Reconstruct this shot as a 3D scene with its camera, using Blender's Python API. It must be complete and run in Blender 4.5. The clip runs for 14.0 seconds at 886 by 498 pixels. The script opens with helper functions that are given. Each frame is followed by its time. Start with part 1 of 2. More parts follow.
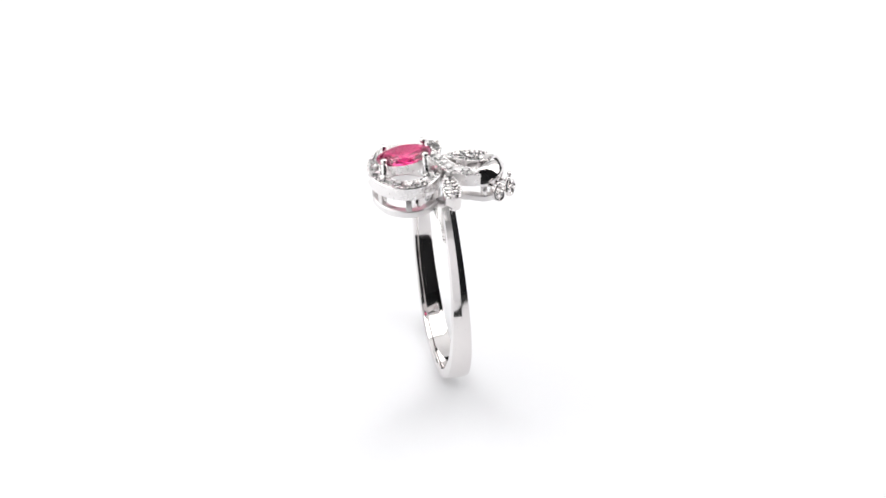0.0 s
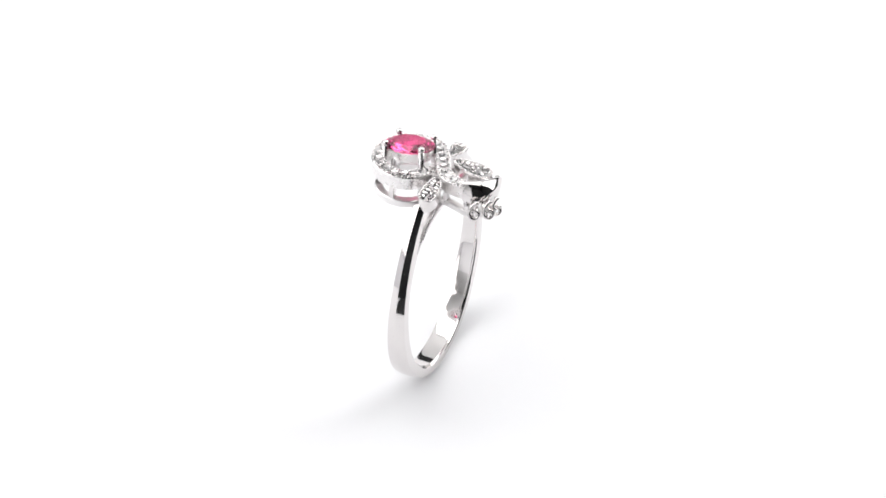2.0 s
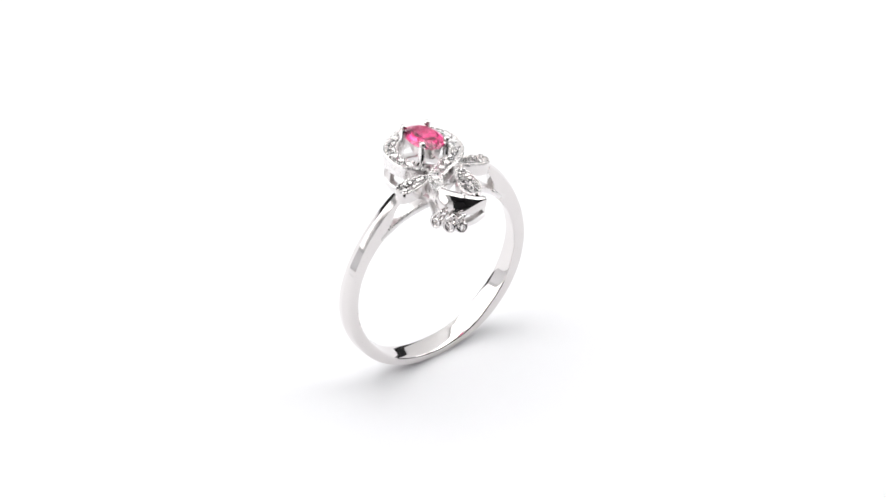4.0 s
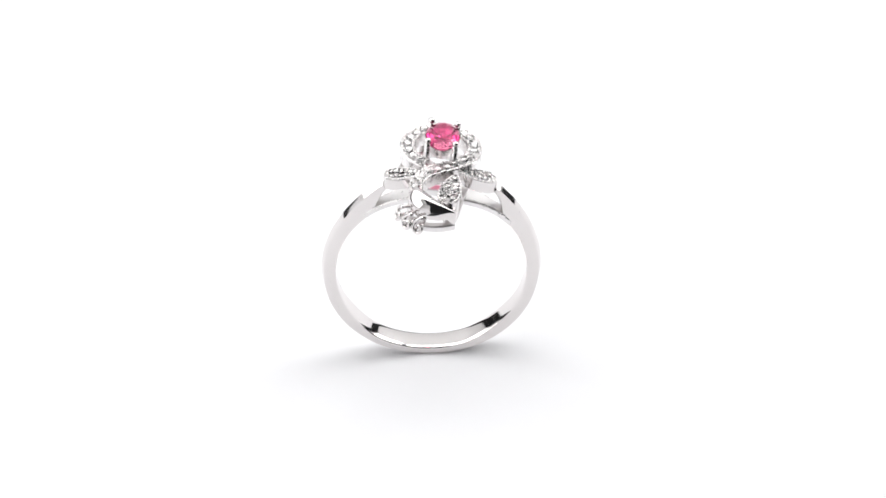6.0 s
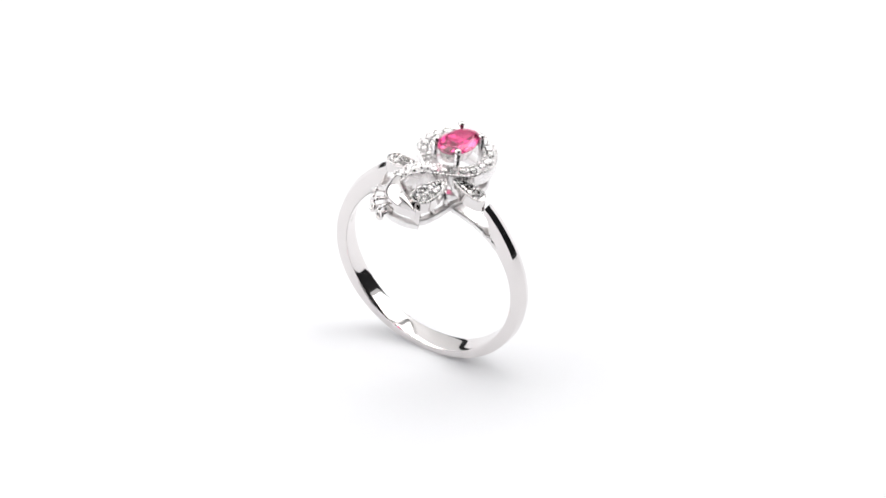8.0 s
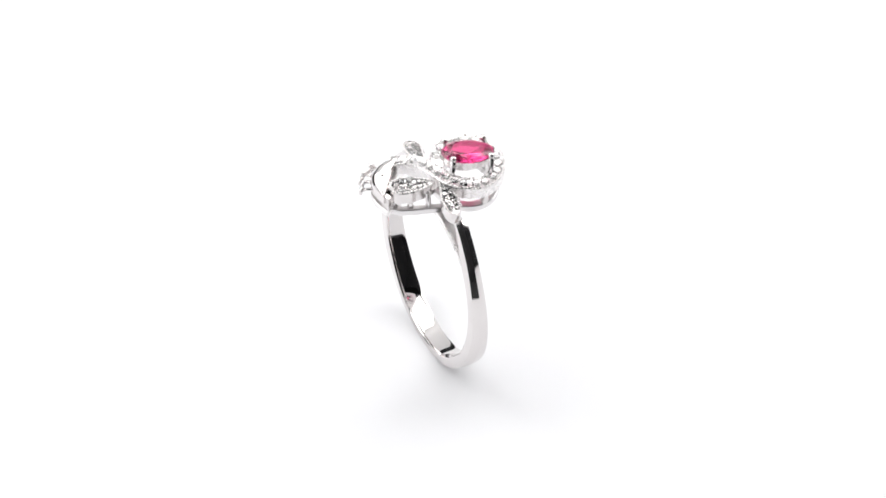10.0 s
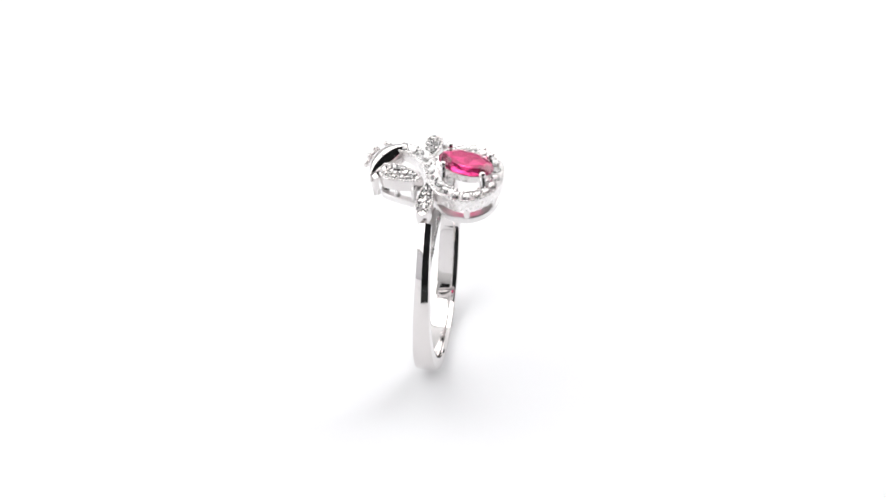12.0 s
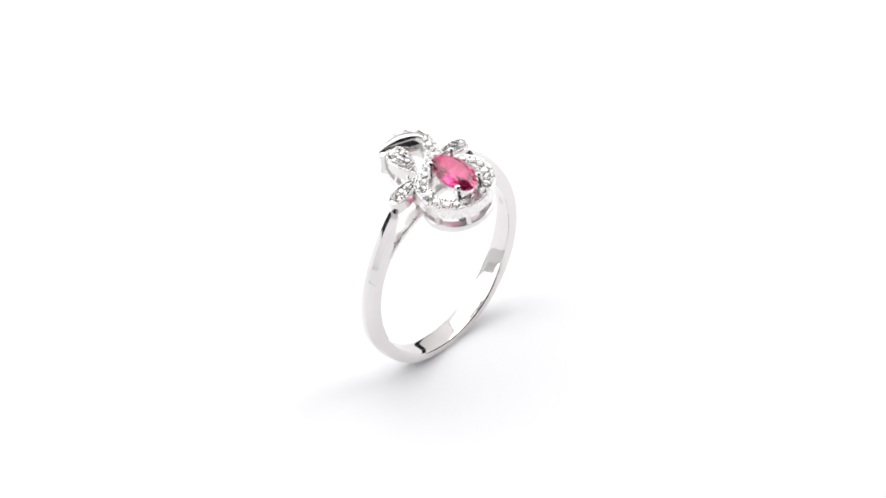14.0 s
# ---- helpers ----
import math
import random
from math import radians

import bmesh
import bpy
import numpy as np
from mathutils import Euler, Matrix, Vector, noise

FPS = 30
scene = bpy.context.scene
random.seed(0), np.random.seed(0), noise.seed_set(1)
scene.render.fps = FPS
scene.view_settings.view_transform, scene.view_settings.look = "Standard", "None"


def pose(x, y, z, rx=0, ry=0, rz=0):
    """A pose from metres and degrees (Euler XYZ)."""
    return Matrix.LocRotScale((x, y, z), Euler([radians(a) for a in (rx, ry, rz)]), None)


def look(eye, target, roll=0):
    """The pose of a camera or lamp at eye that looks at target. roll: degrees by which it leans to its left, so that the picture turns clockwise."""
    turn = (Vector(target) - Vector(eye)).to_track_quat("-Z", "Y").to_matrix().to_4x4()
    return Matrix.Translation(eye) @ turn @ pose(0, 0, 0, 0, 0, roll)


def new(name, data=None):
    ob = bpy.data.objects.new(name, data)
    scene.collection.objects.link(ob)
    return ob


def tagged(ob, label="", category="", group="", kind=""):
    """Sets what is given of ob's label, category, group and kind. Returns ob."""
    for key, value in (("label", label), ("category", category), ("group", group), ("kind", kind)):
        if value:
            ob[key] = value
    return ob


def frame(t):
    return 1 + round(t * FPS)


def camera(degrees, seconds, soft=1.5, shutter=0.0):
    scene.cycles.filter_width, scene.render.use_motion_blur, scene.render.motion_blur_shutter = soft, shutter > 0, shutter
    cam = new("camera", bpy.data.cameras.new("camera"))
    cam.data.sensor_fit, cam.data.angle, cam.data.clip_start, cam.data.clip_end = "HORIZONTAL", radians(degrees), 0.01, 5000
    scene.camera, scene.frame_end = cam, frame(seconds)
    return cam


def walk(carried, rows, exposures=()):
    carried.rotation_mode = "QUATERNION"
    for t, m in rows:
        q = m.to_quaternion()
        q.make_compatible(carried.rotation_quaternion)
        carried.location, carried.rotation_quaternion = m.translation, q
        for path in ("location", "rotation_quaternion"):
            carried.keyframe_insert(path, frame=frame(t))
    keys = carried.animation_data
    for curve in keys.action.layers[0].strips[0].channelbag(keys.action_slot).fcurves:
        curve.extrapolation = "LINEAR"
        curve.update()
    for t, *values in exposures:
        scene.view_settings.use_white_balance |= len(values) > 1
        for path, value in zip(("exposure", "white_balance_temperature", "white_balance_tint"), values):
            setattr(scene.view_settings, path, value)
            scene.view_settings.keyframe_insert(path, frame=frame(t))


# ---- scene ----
MM = 0.001
CAM = pose(0, -0.1707, 0.15777, 0, 0, -0.17) @ pose(0, 0, 0, 49.36) @ pose(0, 0, 0, 0, 0, -0.61)
cam = camera(19.77, 14.0, soft=1.6)
walk(cam, [(0.0, CAM), (14.0, CAM)])

# ---- light: three softboxes inside an unseen, added cloth tent ----
world = bpy.data.worlds.new("world")
scene.world = world
world.use_nodes = True
world.node_tree.nodes["Background"].inputs[0].default_value = (0.95, 0.97, 1.0, 1)
world.node_tree.nodes["Background"].inputs[1].default_value = 0.05


def area_lamp(name, eye, target, sx, sy, watts, color=(1, 1, 1)):
    data = bpy.data.lights.new(name, "AREA")
    data.shape, data.size, data.size_y, data.energy, data.color = "RECTANGLE", sx, sy, watts, color
    ob = new(name, data)
    ob.matrix_world = look(eye, target)
    return ob


area_lamp("softbox_top", (-0.04, 0.17, 0.565), (-0.04, 0.17, 0), 0.66, 0.42, 1.91)
area_lamp("softbox_left", (-0.37, 0.03, 0.30), (0, 0.03, 0.21), 0.66, 0.44, 1.45)
area_lamp("softbox_right", (0.37, 0.21, 0.30), (0, 0.21, 0.21), 0.36, 0.44, 1.42)


# ---- materials ----
def node(m, kind):
    return m.node_tree.nodes.new(kind)


def mat(name, color, rough=0.5, metal=0.0, trans=0.0, ior=1.45, grain=0.0, scale=800.0, spread=0.0, bump=0.0):
    """A principled surface; grain varies its roughness and colour at two scales, bump gives it fine relief."""
    m = bpy.data.materials.new(name)
    m.use_nodes = True
    b = m.node_tree.nodes["Principled BSDF"]
    b.inputs["Base Color"].default_value = (*color, 1)
    b.inputs["Roughness"].default_value = rough
    b.inputs["Metallic"].default_value = metal
    b.inputs["Transmission Weight"].default_value = trans
    b.inputs["IOR"].default_value = ior
    if not grain:
        return m
    link = m.node_tree.links.new
    co = node(m, "ShaderNodeTexCoord")
    fine, broad = node(m, "ShaderNodeTexNoise"), node(m, "ShaderNodeTexNoise")
    for n, s in ((fine, scale), (broad, scale * 0.12)):
        n.inputs["Scale"].default_value, n.inputs["Detail"].default_value = s, 4
        link(co.outputs["Object"], n.inputs["Vector"])
    mix = node(m, "ShaderNodeMath")
    mix.operation = "ADD"
    link(fine.outputs["Fac"], mix.inputs[0])
    link(broad.outputs["Fac"], mix.inputs[1])
    span = node(m, "ShaderNodeMapRange")
    span.inputs["From Min"].default_value, span.inputs["From Max"].default_value = 0.7, 1.3
    span.inputs["To Min"].default_value, span.inputs["To Max"].default_value = max(0, rough - grain), rough + grain
    link(mix.outputs[0], span.inputs["Value"])
    link(span.outputs[0], b.inputs["Roughness"])
    if spread:
        ramp = node(m, "ShaderNodeMapRange")
        ramp.inputs["From Min"].default_value, ramp.inputs["From Max"].default_value = 0.7, 1.3
        ramp.inputs["To Min"].default_value, ramp.inputs["To Max"].default_value = 1 - spread, 1
        hue = node(m, "ShaderNodeMix")
        hue.data_type, hue.blend_type = "RGBA", "MULTIPLY"
        hue.inputs["Factor"].default_value = 1
        hue.inputs["A"].default_value = (*color, 1)
        link(mix.outputs[0], ramp.inputs["Value"])
        link(ramp.outputs[0], hue.inputs["B"])
        link(hue.outputs["Result"], b.inputs["Base Color"])
    if bump:
        bp = node(m, "ShaderNodeBump")
        bp.inputs["Strength"].default_value, bp.inputs["Distance"].default_value = bump, 0.00005
        link(fine.outputs["Fac"], bp.inputs["Height"])
        link(bp.outputs["Normal"], b.inputs["Normal"])
    return m


SILVER = mat("polished_silver", (0.775, 0.745, 0.738), 0.075, 1.0, grain=0.03, scale=900, spread=0.03)
CAST = mat("cast_silver", (0.85, 0.83, 0.825), 0.34, 1.0, grain=0.08, scale=2500, spread=0.08, bump=0.35)
RUBY = mat("pink_stone", (1.0, 0.075, 0.31), 0.0, 0.0, 0.93, 1.70)
PAVE = mat("bright_cut_silver", (0.88, 0.855, 0.85), 0.27, 1.0, grain=0.08, scale=2500, spread=0.05, bump=0.1)
MARK = mat("engraving", (0.60, 0.59, 0.58), 0.4, 1.0, grain=0.1)
CLEAR = mat("clear_stone", (0.99, 0.985, 0.985), 0.0, 0.0, 1.0, 1.9)
PAPER = mat("white_paper", (0.86, 0.86, 0.875), 0.55, grain=0.1, scale=300, spread=0.01)
TENT = mat("grey_tent_cloth", (0.66, 0.66, 0.66), 0.8, grain=0.1, scale=200, spread=0.03)
BLACK = mat("black_cloth", (0.012, 0.012, 0.013), 0.9, grain=0.05, scale=200, spread=0.2)


# ---- mesh helpers ----
def part(name, bm, material, parent=None, label="", smooth=True, m=None):
    me = bpy.data.meshes.new(name)
    bmesh.ops.recalc_face_normals(bm, faces=bm.faces)
    for f in bm.faces:
        f.smooth = smooth
    bm.to_mesh(me)
    bm.free()
    me.materials.append(material)
    return shared(name, me, parent, label, m)


def shared(name, me, parent=None, label="", m=None):
    ob = new(name, me)
    if parent:
        ob.parent = parent
    if m is not None:
        ob.matrix_basis = m
    return tagged(ob, label)


def mark_sharp(bm, degrees=32):
    for e in bm.edges:
        if len(e.link_faces) == 2 and e.calc_face_angle(0) > radians(degrees):
            e.smooth = False


def spline(points, n, closed=False):
    """n points, evenly spaced, along a smooth curve through points (tuples of two or three numbers)."""
    p = np.array(points, float)
    k = len(p)
    out = []
    segs = k if closed else k - 1
    for i in range(segs):
        if closed:
            a, b, c, d = p[(i - 1) % k], p[i], p[(i + 1) % k], p[(i + 2) % k]
        else:
            a, b, c, d = p[max(i - 1, 0)], p[i], p[i + 1], p[min(i + 2, k - 1)]
        for s in np.linspace(0, 1, 24, endpoint=False):
            out.append(0.5 * (2 * b + (c - a) * s + (2 * a - 5 * b + 4 * c - d) * s * s + (3 * b - a - 3 * c + d) * s ** 3))
    out.append(p[0] if closed else p[-1])
    out = np.array(out)
    run = np.concatenate([[0], np.cumsum(np.linalg.norm(np.diff(out, axis=0), axis=1))])
    at = np.linspace(0, run[-1], n + 1)[:-1] if closed else np.linspace(0, run[-1], n)
    return np.stack([np.interp(at, run, out[:, j]) for j in range(p.shape[1])], 1)


def sides(path, closed):
    """The unit normals, in plan, to the left of a path."""
    t = (np.roll(path, -1, 0) - np.roll(path, 1, 0)) if closed else np.gradient(path, axis=0)
    t = t[:, :2] / np.maximum(np.linalg.norm(t[:, :2], axis=1, keepdims=True), 1e-9)
    return np.stack([-t[:, 1], t[:, 0]], 1)


def sweep(path, profile, closed=False, sharp=32):
    """Sweeps a closed profile, (offset to the left, height) or a function of the path's share, along a path in millimetres."""
    bm = bmesh.new()
    nor = sides(path, closed)
    rows = []
    for i, q in enumerate(path):
        prof = profile(i / (len(path) - 1)) if callable(profile) else profile
        z0 = q[2] if len(q) > 2 else 0
        rows.append([bm.verts.new(((q[0] + nor[i][0] * o) * MM, (q[1] + nor[i][1] * o) * MM, (z0 + z) * MM)) for o, z in prof])
    k = len(rows[0])
    for i in range(len(rows) if closed else len(rows) - 1):
        a, b = rows[i], rows[(i + 1) % len(rows)]
        for j in range(k):
            bm.faces.new((a[j], b[j], b[(j + 1) % k], a[(j + 1) % k]))
    if not closed:
        bm.faces.new(rows[0])
        bm.faces.new(rows[-1][::-1])
    bmesh.ops.recalc_face_normals(bm, faces=bm.faces)
    mark_sharp(bm, sharp)
    return bm


def tube(a, b, ra, rb, n=14, cap=0.0):
    """A round rod from a to b in millimetres, with a domed end at b of that height."""
    bm = bmesh.new()
    a, b = Vector(a), Vector(b)
    turn = (b - a).to_track_quat("Z", "Y").to_matrix()
    length = (b - a).length
    rings = [(ra, 0), (ra * 0.6 + rb * 0.4, length * 0.4), (rb, length)]
    if cap:
        rings += [(rb * math.cos(s), length + cap * math.sin(s)) for s in (0.4, 0.8, 1.2)]
    rows = [[bm.verts.new((a + turn @ Vector((r * math.cos(2 * math.pi * i / n), r * math.sin(2 * math.pi * i / n), z))) * MM) for i in range(n)] for r, z in rings]
    for u, v in zip(rows, rows[1:]):
        for i in range(n):
            bm.faces.new((u[i], u[(i + 1) % n], v[(i + 1) % n], v[i]))
    bm.faces.new(rows[0][::-1])
    bm.faces.new(rows[-1])
    return bm


def wire(path, r, n=8):
    """A round wire along a path of points in millimetres, tapering a little towards its ends."""
    bm = bmesh.new()
    pts = [Vector(q) for q in path]
    side, rows = Vector((0.3, 0.4, 0.86)), []
    for i, q in enumerate(pts):
        t = (pts[min(i + 1, len(pts) - 1)] - pts[max(i - 1, 0)]).normalized()
        side = (side - t * side.dot(t)).normalized()
        up = t.cross(side)
        w = r * (0.82 + 0.18 * math.sin(math.pi * i / (len(pts) - 1)))
        rows.append([bm.verts.new((q + (side * math.cos(2 * math.pi * k / n) + up * math.sin(2 * math.pi * k / n)) * w) * MM) for k in range(n)])
    for u, v in zip(rows, rows[1:]):
        for k in range(n):
            bm.faces.new((u[k], u[(k + 1) % n], v[(k + 1) % n], v[k]))
    bm.faces.new(rows[0][::-1])
    bm.faces.new(rows[-1])
    return bm


def ball(r, squash=1.0):
    bm = bmesh.new()
    bmesh.ops.create_icosphere(bm, subdivisions=2, radius=r * MM)
    bmesh.ops.scale(bm, vec=(1, 1, squash), verts=bm.verts)
    return bm


def brilliant(rx, ry, crown, depth, n=8, table=0.55):
    """A faceted stone: table, star and kite facets of the crown, a thin girdle, and a two-step pavilion. Girdle at z = 0."""
    bm = bmesh.new()

    def ring_of(scale, z, shift, count):
        return [bm.verts.new((rx * scale * math.cos(2 * math.pi * (i + shift) / count) * MM, ry * scale * math.sin(2 * math.pi * (i + shift) / count) * MM, z * MM)) for i in range(count)]

    t, mid = ring_of(table, crown, 0, n), ring_of(0.80, crown * 0.62, 0.5, n)
    g, h = ring_of(1.0, 0.02, 0, 2 * n), ring_of(1.0, -0.04, 0, 2 * n)
    low = ring_of(0.52, -depth * 0.58, 0.5, n)
    tip = bm.verts.new((0, 0, -depth * MM))
    bm.faces.new(t)
    for i in range(n):
        j = (i + 1) % n
        bm.faces.new((t[i], mid[i], t[j]))
        bm.faces.new((t[i], mid[i - 1], g[2 * i], mid[i]))
        bm.faces.new((mid[i], g[2 * i], g[2 * i + 1]))
        bm.faces.new((mid[i], g[2 * i + 1], g[(2 * i + 2) % (2 * n)]))
        bm.faces.new((h[2 * i], h[2 * i + 1], low[i]))
        bm.faces.new((h[2 * i + 1], h[(2 * i + 2) % (2 * n)], low[i]))
        bm.faces.new((low[i - 1], h[2 * i], low[i], tip))
    for i in range(2 * n):
        j = (i + 1) % (2 * n)
        bm.faces.new((g[i], g[j], h[j], h[i]))
    return bm


def box(name, lo, hi, material):
    bm = bmesh.new()
    bmesh.ops.create_cube(bm, size=1)
    bmesh.ops.scale(bm, vec=[h - l for l, h in zip(lo, hi)], verts=bm.verts)
    bmesh.ops.translate(bm, vec=[(h + l) / 2 for l, h in zip(lo, hi)], verts=bm.verts)
    return tagged(part(name, bm, material, smooth=False), kind="structure")


# ---- the paper sheet; round it an unseen tent added for the silver's reflections: cloth walls over a dark skirt, black on the camera's side ----
def paper_sheet():
    """The white paper on which the ring turns, flat and a little bowed at its far edge."""
    bm = bmesh.new()
    top = [(-0.06, GROUND), (0.10, GROUND), (0.30, GROUND)] + [(0.30 + 0.02 * k, GROUND + 0.0006 * k * k) for k in range(1, 5)]
    loop = top + [(y, z - 0.001) for y, z in top[::-1]]
    rows = [[bm.verts.new((x, y, z)) for y, z in loop] for x in (-0.40, 0.40)]
    k = len(loop)
    for j in range(k):
        bm.faces.new((rows[0][j], rows[1][j], rows[1][(j + 1) % k], rows[0][(j + 1) % k]))
    bm.faces.new(rows[0])
    bm.faces.new(rows[1][::-1])
    bmesh.ops.recalc_face_normals(bm, faces=bm.faces)
    mark_sharp(bm, 40)
    return tagged(part("floor", bm, PAPER), "flat sheet of white paper under the ring", kind="structure")


GROUND = -0.00030
SKIRT = 0.10
DARK_W, DARK_E, PANEL_Y = -0.075, 0.41, 0.02
paper_sheet()
# Table, walls and skirt are unseen; the black gives low dark reflections.
box("table", (-0.45, -0.45, -0.03), (0.45, 0.45, -0.004), BLACK)
for name, low, high in (("west", (-0.43, -0.40), (-0.41, 0.40)), ("east", (0.41, -0.40), (0.43, 0.40)), ("north", (-0.43, 0.40), (0.43, 0.42))):
    box("wall_" + name + "_skirt", (*low, -0.004), (*high, SKIRT), BLACK)
    box("wall_" + name, (*low, SKIRT), (*high, 0.60), TENT)
# Unseen black panel, added to darken the shank's reflections from the east.
box("black_panel_east", (0.402, -0.40, SKIRT), (0.409, PANEL_Y, 0.60), BLACK)
# Unseen white reflector, added to brighten what the shank mirrors over the black skirt.
box("reflector_card_west", (-0.409, -0.37, -0.003), (-0.403, 0.10, SKIRT + 0.01), PAPER)
# Unseen south wall, split white and black only for the silver's reflections.
box("wall_south_1", (-0.41, -0.40, -0.004), (DARK_W, -0.38, 0.36), PAPER)
box("wall_south_2", (-0.41, -0.40, 0.36), (DARK_W, -0.38, 0.60), TENT)
box("wall_south_3", (DARK_W, -0.40, -0.004), (DARK_E, -0.38, 0.60), BLACK)
# White reflector out of view, added so the inner band mirrors white.
box("reflector_card_floor", (-0.40, -0.37, GROUND - 0.001), (-0.025, -0.062, GROUND), PAPER)
# Unseen ceiling; its black part is added to darken the shoulders' reflections.
box("ceiling_1", (-0.43, 0.05, 0.60), (0.43, 0.42, 0.62), TENT)
box("ceiling_2", (-0.43, -0.40, 0.60), (-0.17, 0.05, 0.62), TENT)
box("ceiling_3", (-0.17, -0.40, 0.60), (0.43, 0.05, 0.62), BLACK)

# ---- the ring: bore along y, the pink stone towards +y, the bird's head towards -y ----
ring = tagged(new("ring"), "polished silver bird ring with an oval pink stone", "ring")
RO, RI, ZC = 9.72, 8.47, 9.72
SPLIT = 136
BORE = pose(-0.19 * MM, 0.05 * MM, -0.43 * MM, -0.5, 0.8, -0.95)


def ease(d, xs, ys, width=5.0):
    """Linear steps, rounded over a few degrees."""
    k = np.linspace(-1.5, 1.5, 13)
    w = np.exp(-k * k)
    return float((np.interp(np.abs(d + k * width), xs, ys) * w).sum() / w.sum())


def band():
    """The shank: flat and broad below, with a narrowing bevelled face towards the shoulders, where it rises to the wings."""
    bm = bmesh.new()
    rows = []
    for i in range(-120, 121):
        d = abs(i) / 120 * 154
        a = radians(i / 120 * 154)
        hw = ease(d, (0, 35, 75, 110, 135, 152), (1.0, 0.99, 0.86, 0.65, 0.55, 0.52))
        drop = ease(d, (0, 50, 80, 110, 140, 154), (0.08, 0.12, 0.19, 0.23, 0.22, 0.20))
        lift = ease(d, (0, 85, 105, 120, 135, 146, 154), (0, 0, 0.08, 0.26, 0.62, 1.03, 1.38), 2.5)
        bow = ease(d, (0, 40, 70, 154), (2.4, 1.9, 1.12, 1.03))
        inner = np.interp(d, (0, SPLIT, 140, 145, 149, 154), (RI, RI, 8.64, 9.37, 9.92, 10.45)) + ease(d, (0, 27, 47, 80), (0.42, 0.38, 0.05, 0.0), 3.0)
        ro = RO + lift
        crown = [(hw * 0.97 * u, ro - drop * abs(u) ** bow) for u in np.linspace(-1, 1, 17)]
        prof = [(-hw, inner + 0.10), (-hw, ro - drop - 0.04), *crown, (hw, ro - drop - 0.04), (hw, inner + 0.10), (hw - 0.05, inner + 0.03), *[(hw * u, inner - 0.022 * (1 - u * u)) for u in (0.84, 0.5, 0.17, -0.17, -0.5, -0.84)], (-hw + 0.05, inner + 0.03)]
        rows.append([bm.verts.new((r * math.sin(a) * MM, y * MM, (ZC - r * math.cos(a)) * MM)) for y, r in prof])
    k = len(rows[0])
    for u, v in zip(rows, rows[1:]):
        for j in range(k):
            bm.faces.new((u[j], v[j], v[(j + 1) % k], u[(j + 1) % k]))
    bm.faces.new(rows[0])
    bm.faces.new(rows[-1][::-1])
    bmesh.ops.recalc_face_normals(bm, faces=bm.faces)
    for e in bm.edges:
        along = abs(e.verts[0].co.y - e.verts[1].co.y) < 0.00012
        if along and len(e.link_faces) == 2 and e.calc_face_angle(0) > radians(28):
            e.smooth = False
    ob = part("band", bm, SILVER, ring, "polished tapering shank", m=BORE)
    for deg, half in ((-94.5, 0.16), (-96.4, 0.24), (-98.3, 0.13), (-100.4, 0.20)):
        bm = bmesh.new()
        vs = []
        for da, y in ((-0.35, -half), (0.35, -half), (0.35, half), (-0.35, half)):
            for rr in (RI - 0.034, RI + 0.03):
                a = radians(deg + da)
                vs.append(bm.verts.new((rr * math.sin(a) * MM, y * MM, (ZC - rr * math.cos(a)) * MM)))
        for f in ((0, 2, 4, 6), (1, 3, 5, 7), (0, 1, 3, 2), (2, 3, 5, 4), (4, 5, 7, 6), (6, 7, 1, 0)):
            bm.faces.new([vs[q] for q in f])
        part("hallmark_bar", bm, MARK, ob, smooth=False)
    return ob


def lower_arm(side):
    """The thin arm that goes on along the bore under a shoulder, to the gallery."""
    bm = bmesh.new()
    rows = []
    for i in range(25):
        a = radians((SPLIT - 3 + i / 24 * 34) * side)
        hw = 0.56 + 0.50 * (i / 24) ** 1.3
        prof = [(-hw, RI + 0.02), (-hw, RI + 0.42), (-hw + 0.1, RI + 0.5), (hw - 0.1, RI + 0.5), (hw, RI + 0.42), (hw, RI + 0.02)]
        rows.append([bm.verts.new((r * math.sin(a) * MM, y * MM, (ZC - r * math.cos(a)) * MM)) for y, r in prof])
    for u, v in zip(rows, rows[1:]):
        for j in range(6):
            bm.faces.new((u[j], v[j], v[(j + 1) % 6], u[(j + 1) % 6]))
    bm.faces.new(rows[0])
    bm.faces.new(rows[-1])
    bmesh.ops.recalc_face_normals(bm, faces=bm.faces)
    mark_sharp(bm)
    return part("lower_arm", bm, CAST, ring, m=BORE)


BEAD = bpy.data.meshes.new("bead")
_b = ball(0.12)
for _f in _b.faces:
    _f.smooth = True
_b.to_mesh(BEAD)
_b.free()
BEAD.materials.append(PAVE)


def stone_mesh(r):
    bm = brilliant(r, r, 0.20 * r, 0.70 * r, 8, 0.62)
    bmesh.ops.recalc_face_normals(bm, faces=bm.faces)
    me = bpy.data.meshes.new("stone")
    bm.to_mesh(me)
    bm.free()
    me.materials.append(CLEAR)
    return me


STONE_L, STONE_M, STONE_S = stone_mesh(0.41), stone_mesh(0.39), stone_mesh(0.27)


def put(name, me, parent, x, y, z, tilt=8, uneven=0.0):
    """A stone or grain set by hand: a little tilted, and, where uneven, a little off its place and size."""
    x, y = x + random.uniform(-uneven, uneven), y + random.uniform(-uneven, uneven)
    m = pose(x * MM, y * MM, z * MM, random.uniform(-tilt, tilt), random.uniform(-tilt, tilt), random.uniform(0, 90))
    return shared(name, me, parent, m=m @ Matrix.Scale(1 + random.uniform(-5, 7) * uneven, 4))


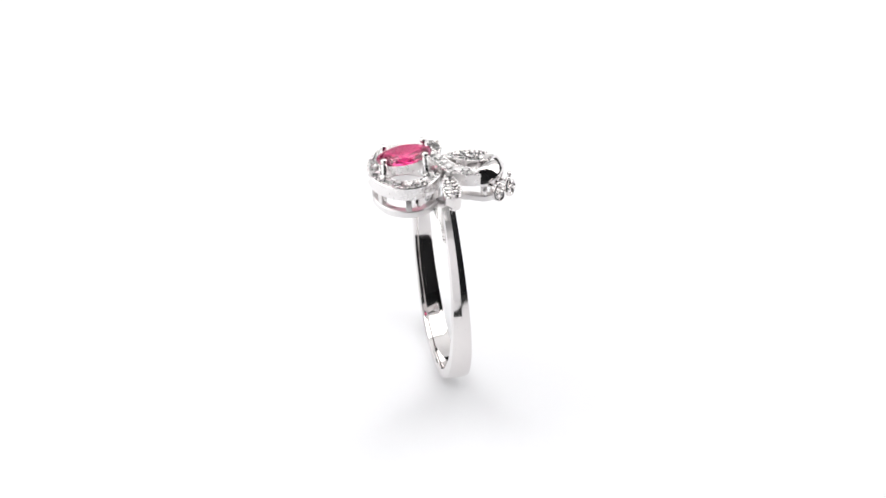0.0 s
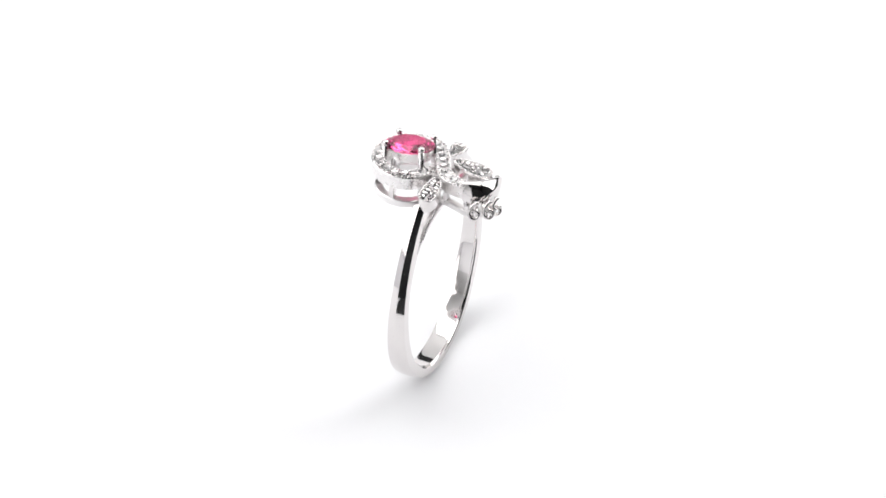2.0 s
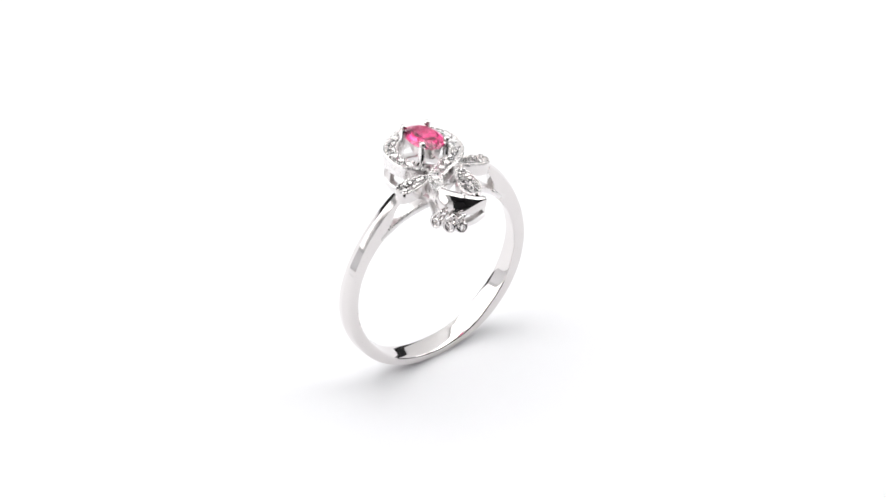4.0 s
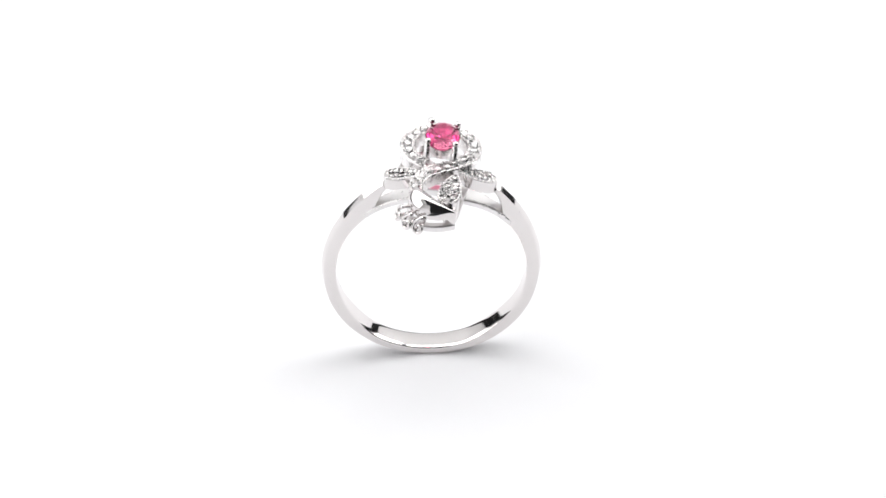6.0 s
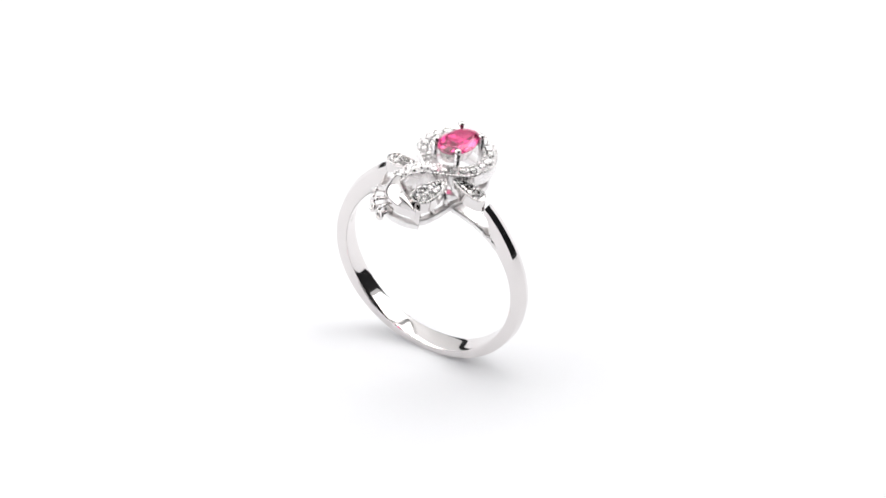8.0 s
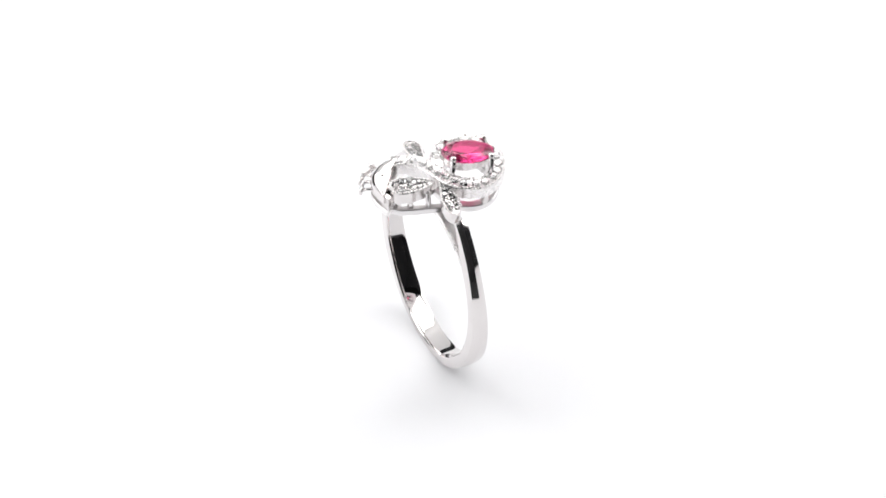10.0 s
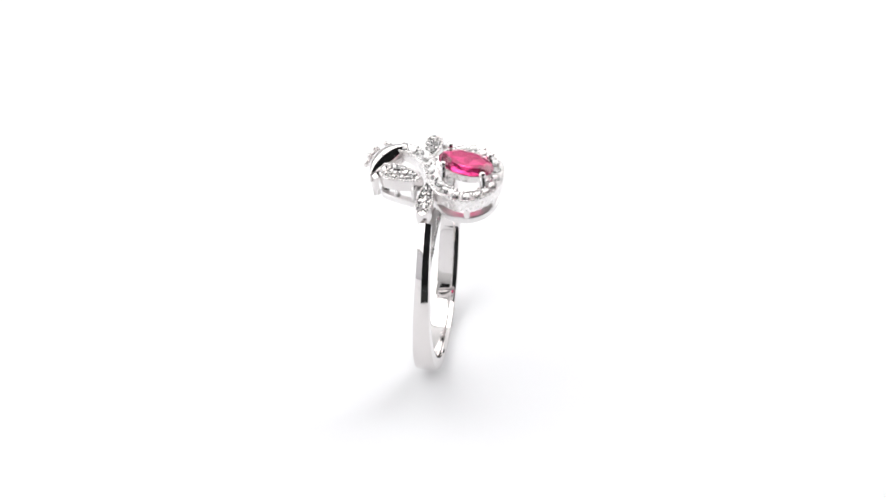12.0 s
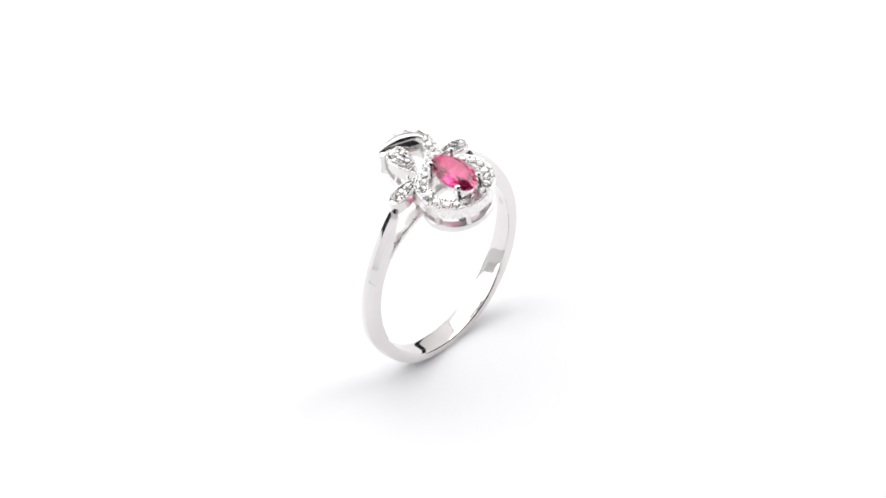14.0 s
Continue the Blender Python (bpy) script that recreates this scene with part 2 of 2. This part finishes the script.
def rail(half, low, high, soft=0.08, dish=0.0):
    """A bar's section with softened corners and, where it holds stones, a sunken top."""
    return [(-half, low), (half, low), (half, high - soft), (half - soft, high), (half * 0.55, high - dish), (-half * 0.55, high - dish), (-half + soft, high), (-half, high - soft)]


def beads_along(parent, path, closed, offset, z, step=0.24, span=(0, 1), uneven=0.045):
    """A row of tiny grains beside a path."""
    nor = sides(path, closed)
    run = np.concatenate([[0], np.cumsum(np.linalg.norm(np.diff(path[:, :2], axis=0), axis=1))])
    for s in np.arange(run[-1] * span[0], run[-1] * span[1], step):
        q = [np.interp(s, run, path[:, j]) for j in range(2)]
        n = [np.interp(s, run, nor[:, j]) for j in range(2)]
        put("bead", BEAD, parent, q[0] + n[0] * offset, q[1] + n[1] * offset, z + random.uniform(-0.04, 0.02), 8, uneven)


def stones_along(parent, path, closed, z, me, step, span=(0, 1), wobble=0.03):
    nor = sides(path, closed)
    run = np.concatenate([[0], np.cumsum(np.linalg.norm(np.diff(path[:, :2], axis=0), axis=1))])
    count = max(1, round(run[-1] * (span[1] - span[0]) / step))
    for i in range(count):
        s = run[-1] * (span[0] + (span[1] - span[0]) * (i + 0.5) / count)
        q = [np.interp(s, run, path[:, j]) for j in range(2)]
        n = [np.interp(s, run, nor[:, j]) for j in range(2)]
        w = random.uniform(-wobble, wobble)
        put("stone", me, parent, q[0] + n[0] * w, q[1] + n[1] * w, z, 16)


def oval(cx, cy, rx, ry, n, turn=0.0):
    a = np.linspace(0, 2 * np.pi, n, endpoint=False)
    x, y = rx * np.cos(a), ry * np.sin(a)
    c, s = math.cos(radians(turn)), math.sin(radians(turn))
    return np.stack([cx + x * c - y * s, cy + x * s + y * c], 1)


HALO_Z = 20.72


def halo():
    """The open loop of stones round the pink stone; its front end dips under the neck."""
    turns = np.radians(np.linspace(-28, 226, 84))
    loop = np.stack([2.92 * np.cos(turns), 3.08 + 2.62 * np.sin(turns), 0 * turns], 1)
    path = spline([tuple(q) for q in loop[::6]] + [(-1.45, 0.85, -0.10), (-0.55, 0.45, -0.30), (0.5, 0.12, -0.45)], 110)
    ob = part("halo", sweep(path, rail(0.66, HALO_Z - 1.20, HALO_Z, 0.07, 0.05)), PAVE, ring, "pave halo of clear stones")
    stones_along(ob, path, False, HALO_Z + 0.01, STONE_L, 0.88, (0.02, 0.86))
    beads_along(ob, path, False, 0.47, HALO_Z, 0.33, (0.02, 0.88))
    beads_along(ob, path, False, -0.46, HALO_Z - 0.02, 0.42, (0.45, 0.88))
    beads_along(ob, path, False, -0.60, HALO_Z - 0.04, 0.21, (0.0, 0.45), 0.0)
    return ob


NECK = [(2.80, 2.35), (2.45, 1.45), (1.75, 0.85), (0.9, 0.38), (-0.3, -0.12), (-1.5, -0.80), (-2.25, -1.9), (-2.55, -3.05)]


def neck():
    path = spline(NECK, 48)
    ob = part("neck", sweep(path, lambda s: rail(np.interp(s, (0, 0.2, 0.7, 1), (0.60, 0.70, 0.68, 0.46)), HALO_Z - 1.05, HALO_Z + 0.10 + 0.10 * math.sin(math.pi * s), 0.07, 0.05)), PAVE, ring, "pave neck of clear stones")
    stones_along(ob, path, False, HALO_Z + 0.14, STONE_M, 0.82, (0.06, 1.0))
    beads_along(ob, path, False, 0.52, HALO_Z + 0.14, 0.28)
    beads_along(ob, path, False, -0.52, HALO_Z + 0.16, 0.30)
    return ob


def blade(name, a, b, wide, low, high, bulge=0.55, n=28, label="", bend=0.0, fall=0.0):
    """A pointed leaf from a to b, broadest at bulge, with a raised edge and a sunken bed of small stones."""
    a, b = np.array(a, float), np.array(b, float)
    along = (b - a)
    length = np.linalg.norm(along)
    side = np.array([-along[1], along[0]]) / length

    def half(s):
        if s < bulge:
            return max(0.06, wide * math.sin(math.pi / 2 * s / bulge) ** 0.8)
        return max(0.06, wide * (1 - ((s - bulge) / (1 - bulge)) ** 2.4) ** 0.5)

    path = np.array([(*(a + along * s + side * bend * math.sin(math.pi * s)), -fall * s) for s in np.linspace(0, 1, n)])
    ob = part(name, sweep(path, lambda s: [(-half(s) * 0.92, low), (half(s) * 0.92, low), (half(s), high - 0.07), (half(s) * 0.93, high), (half(s) * 0.70, high - 0.07), (-half(s) * 0.70, high - 0.07), (-half(s) * 0.93, high), (-half(s), high - 0.07)]), SILVER, ring, label)
    for s in np.arange(0.14, 0.90, 0.40 / length):
        q = a + along * s + side * bend * math.sin(math.pi * s)
        h = half(s)
        for k in ((0,) if h < 0.45 else (-0.36, 0.36) if h < 0.95 else (-0.5, 0, 0.5)):
            put("stone", STONE_S, ob, q[0] + side[0] * k * h * 1.2, q[1] + side[1] * k * h * 1.2, high + 0.01 - fall * s, 18, 0.03)
    for sign in (-1, 1):
        for s in np.arange(0.08, 0.95, 0.23 / length):
            q = a + along * s + side * (bend * math.sin(math.pi * s) + sign * half(s) * 0.88)
            put("bead", BEAD, ob, q[0], q[1], high - 0.01 - fall * s, 8, 0.03)
    return ob


HEAD_OUT = [(-3.05, -2.9), (-3.08, -3.7), (-2.7, -4.6), (-1.9, -5.2), (-0.8, -5.42), (0.72, -5.18)]
HEAD_IN = [(-1.85, -2.65), (-1.45, -3.0), (-0.95, -3.42), (-0.45, -3.90), (0.05, -4.42), (0.72, -5.12)]


def bird_head():
    """A smooth domed crescent that ends in a pointed beak."""
    bm = bmesh.new()
    n, k = 36, 12
    o, i = spline(HEAD_OUT, n), spline(HEAD_IN, n)
    rows = []
    for j in range(n):
        s = j / (n - 1)
        top = 0.92 * math.sin(math.pi * min(1, 0.25 + 0.75 * s)) ** 0.7 * (1 - 0.35 * s) if s < 1 else 0.02
        base = 20.35 - 0.12 * s
        row = []
        for q in range(k + 1):
            u = q / k
            p = o[j] * (1 - u) + i[j] * u
            row.append(bm.verts.new((p[0] * MM, p[1] * MM, (base + top * (1 - abs(2 * u - 1) ** 1.8)) * MM)))
        for p, z in ((i[j], base - 0.78), (o[j], base - 0.78)):
            row.append(bm.verts.new((p[0] * MM, p[1] * MM, z * MM)))
        rows.append(row)
    c = len(rows[0])
    for u, v in zip(rows, rows[1:]):
        for q in range(c):
            bm.faces.new((u[q], v[q], v[(q + 1) % c], u[(q + 1) % c]))
    bm.faces.new(rows[0])
    bm.faces.new(rows[-1])
    bmesh.ops.recalc_face_normals(bm, faces=bm.faces)
    mark_sharp(bm, 50)
    ob = part("bird_head", bm, SILVER, ring, "smooth polished bird head with a pointed beak")
    part("eye", ball(0.19), SILVER, ob, m=pose(-1.25 * MM, -4.40 * MM, 20.92 * MM))
    return ob


CURL = [(0.16, 1.36), (0.0, 1.25), (-0.22, 0.98), (-0.33, 0.58), (-0.24, 0.18), (0.05, 0.02), (0.32, 0.20), (0.34, 0.52), (0.10, 0.70), (-0.12, 0.58)]


def crest(x, y, z, fx, fy, flip=1):
    """A curled wire of the crest, standing on edge, with a knob on top and two stems that run back to the head."""
    out = Vector((x - fx, y - fy, 0)).normalized()
    across = Vector((-out.y, out.x, 0)) * flip
    curl = [Vector((x, y, z)) + across * u + Vector((0, 0, h)) - out * 0.26 * h for u, h in spline(CURL, 30) * (1.18, 1.04)]
    ob = part("crest_curl", wire(curl, 0.17), SILVER, ring, "curled silver wire of the bird's crest")
    foot = Vector((fx, fy, z))
    for u, h, low in ((-0.28, 0.72, 0.95), (-0.10, 0.08, 0.35), (0.30, 0.36, 0.60)):
        a, b = Vector((x, y, z)) + across * u + Vector((0, 0, h)), foot + across * u * 0.7 + Vector((0, 0, low))
        mid = (a + b) / 2 + Vector((0, 0, 0.12))
        part("stem", wire(spline([tuple(a), tuple(mid), tuple(b)], 10), 0.13), SILVER, ob)
    part("knob", ball(0.23, 0.9), SILVER, ob, m=Matrix.Translation(curl[0] * MM))
    part("knob", ball(0.20, 0.9), SILVER, ob, m=Matrix.Translation(curl[-1] * MM))
    return ob


BASE_BACK = oval(-0.15, 3.02, 2.95, 2.60, 80)
BASE_FRONT = [(-2.2, 0.55, -0.35), (-1.75, -0.7, -0.2), (-2.3, -2.0, 0), (-2.85, -3.3, 0), (-2.55, -4.4, 0), (-1.5, -4.95, 0), (-0.2, -4.95, 0), (0.85, -4.62, 0)]
BASE_LEAF = [(0.10, -4.05, 0), (0.75, -3.85, 0), (1.25, -2.7, 0), (1.70, -1.0, -0.1), (2.2, 0.5, -0.35)]


def gallery():
    part("gallery_rail", sweep(BASE_BACK, rail(0.36, 17.62, 18.25, 0.08), True), CAST, ring, "cast under-rail of the setting")
    part("gallery_rail", sweep(spline(BASE_FRONT, 70), rail(0.31, 18.10, 18.66, 0.08)), CAST, ring, "cast under-rail of the setting")
    part("gallery_rail", sweep(spline(BASE_LEAF, 40), rail(0.30, 17.95, 18.55, 0.08)), CAST, ring, "cast under-rail of the setting")
    for deg in (8, 62, 118, 172, 232, 305):
        a = radians(deg)
        for_top = (2.95 * math.cos(a), 3.08 + 2.65 * math.sin(a))
        for_low = (-0.15 + 2.98 * math.cos(a), 3.02 + 2.63 * math.sin(a))
        t = Vector((-math.sin(a), math.cos(a), 0))
        bm = bmesh.new()
        vs = []
        for (x, y), z in ((for_low, 17.9), (for_top, HALO_Z - 0.9)):
            for du, dv in ((-0.26, -0.22), (0.26, -0.22), (0.26, 0.30), (-0.26, 0.30)):
                vs.append(bm.verts.new(((x + t.x * du + t.y * dv) * MM, (y + t.y * du - t.x * dv) * MM, z * MM)))
        for f in ((0, 1, 2, 3), (4, 5, 6, 7), (0, 1, 5, 4), (1, 2, 6, 5), (2, 3, 7, 6), (3, 0, 4, 7)):
            bm.faces.new([vs[q] for q in f])
        bmesh.ops.bevel(bm, geom=bm.edges[:], offset=0.05 * MM, segments=1, affect="EDGES")
        part("gallery_post", bm, SILVER, ring, smooth=False)
    for x, y, tx, ty, w in ((-2.85, -3.3, -2.75, -3.2, 0.30), (-1.9, -4.8, -2.0, -4.85, 0.28), (0.30, -3.95, 0.22, -3.9, 0.34), (1.15, -2.8, 0.85, -2.8, 0.26), (1.62, -1.3, 1.2, -1.3, 0.26), (-1.9, -1.1, -1.8, -1.1, 0.30)):
        part("gallery_post", tube((x, y, 18.3), (tx, ty, HALO_Z - 0.7), w, w, 12), PAVE, ring)
    part("beak_wall", sweep(spline([(0.05, -4.97), (0.45, -4.86), (0.86, -4.62)], 14), lambda q: [(-0.22, 19.45 - 1.33 * q ** 1.3), (0.22, 19.45 - 1.33 * q ** 1.3), (0.20, 20.28 - 0.1 * q), (-0.20, 20.28 - 0.1 * q)]), SILVER, ring, "upright wall under the beak")


GEM = pose(0.05 * MM, 3.12 * MM, 21.82 * MM, -8.5, 0, 0) @ pose(0, 0, 0, 0, 0, -7)


def pink_stone():
    bm = brilliant(1.52, 2.44, 0.42, 1.15, 8, 0.64)
    ob = part("gem", bm, RUBY, ring, "oval faceted hot pink stone", smooth=False, m=GEM)
    bm = bmesh.new()
    rows = []
    for rx, ry, z in ((1.05, 1.85, -1.25), (1.30, 2.12, -0.32), (1.40, 2.24, -0.10), (1.30, 2.14, -0.10), (1.15, 1.97, -0.50), (0.93, 1.72, -1.25)):
        rows.append([bm.verts.new((rx * math.cos(2 * math.pi * i / 48) * MM, ry * math.sin(2 * math.pi * i / 48) * MM, z * MM)) for i in range(48)])
    for u, v in zip(rows, rows[1:] + rows[:1]):
        for i in range(48):
            bm.faces.new((u[i], u[(i + 1) % 48], v[(i + 1) % 48], v[i]))
    bmesh.ops.recalc_face_normals(bm, faces=bm.faces)
    mark_sharp(bm)
    part("gem_cup", bm, PAVE, ring, m=GEM)
    for x, y, z in ((-0.82, 5.04, 22.03), (1.45, 4.66, 21.98), (-1.37, 1.56, 22.55), (0.99, 1.24, 22.52)):
        prong = part("prong", tube((x * 1.02 - 0.02, y + (0.12 if y > 3 else -0.12), 17.9), (x, y, z - 0.22), 0.28, 0.25, 14), PAVE, ring)
        part("prong_tip", ball(0.32, 0.95), SILVER, prong, m=pose(x * MM, y * MM, (z - 0.06) * MM))
    return ob


band()
for flank in (1, -1):
    arm = lower_arm(flank)
    for k in range(13):
        a, w = radians(140 + k * 1.9), 0.56 + 0.016 * k + 0.07 * math.sin(k * 0.9)
        for y in (-w, w):
            put("bead", BEAD, arm, (RI + 0.42) * math.sin(a) * flank, y, ZC - (RI + 0.42) * math.cos(a), 8, 0.04)
gallery()
halo()
neck()
blade("wing_leaf", (1.15, 0.05), (4.72, -0.20), 0.76, 19.35, 20.62, 0.66, fall=0.68, label="leaf-shaped wing set with tiny clear stones")
blade("wing_leaf", (-1.5, -0.35), (-5.05, -0.15), 0.82, 19.40, 20.56, 0.68, fall=0.55, label="leaf-shaped wing set with tiny clear stones")
blade("inner_leaf", (1.10, -0.50), (0.05, -4.40), 1.0, 19.35, 20.60, 0.66, label="leaf set with tiny clear stones inside the neck's curve")
bird_head()
crest(-4.02, -4.32, 18.62, -2.7, -3.9)
crest(-3.38, -5.46, 18.60, -2.3, -4.5)
crest(-2.42, -5.92, 18.50, -1.8, -4.85)
pink_stone()


def motions():
    rows = []
    for k in range(29):
        t = k * 0.5
        turn = -(t - 5.9) * 16.638 - 0.0122 * (t - 5.9) ** 2
        rows.append((t, pose(0, 0, 0, 0, 0, turn) @ pose(-1.38 * MM, -0.233 * MM, 0.053 * MM, 0.829, 5.4, 4.22)))
    walk(ring, rows)


motions()
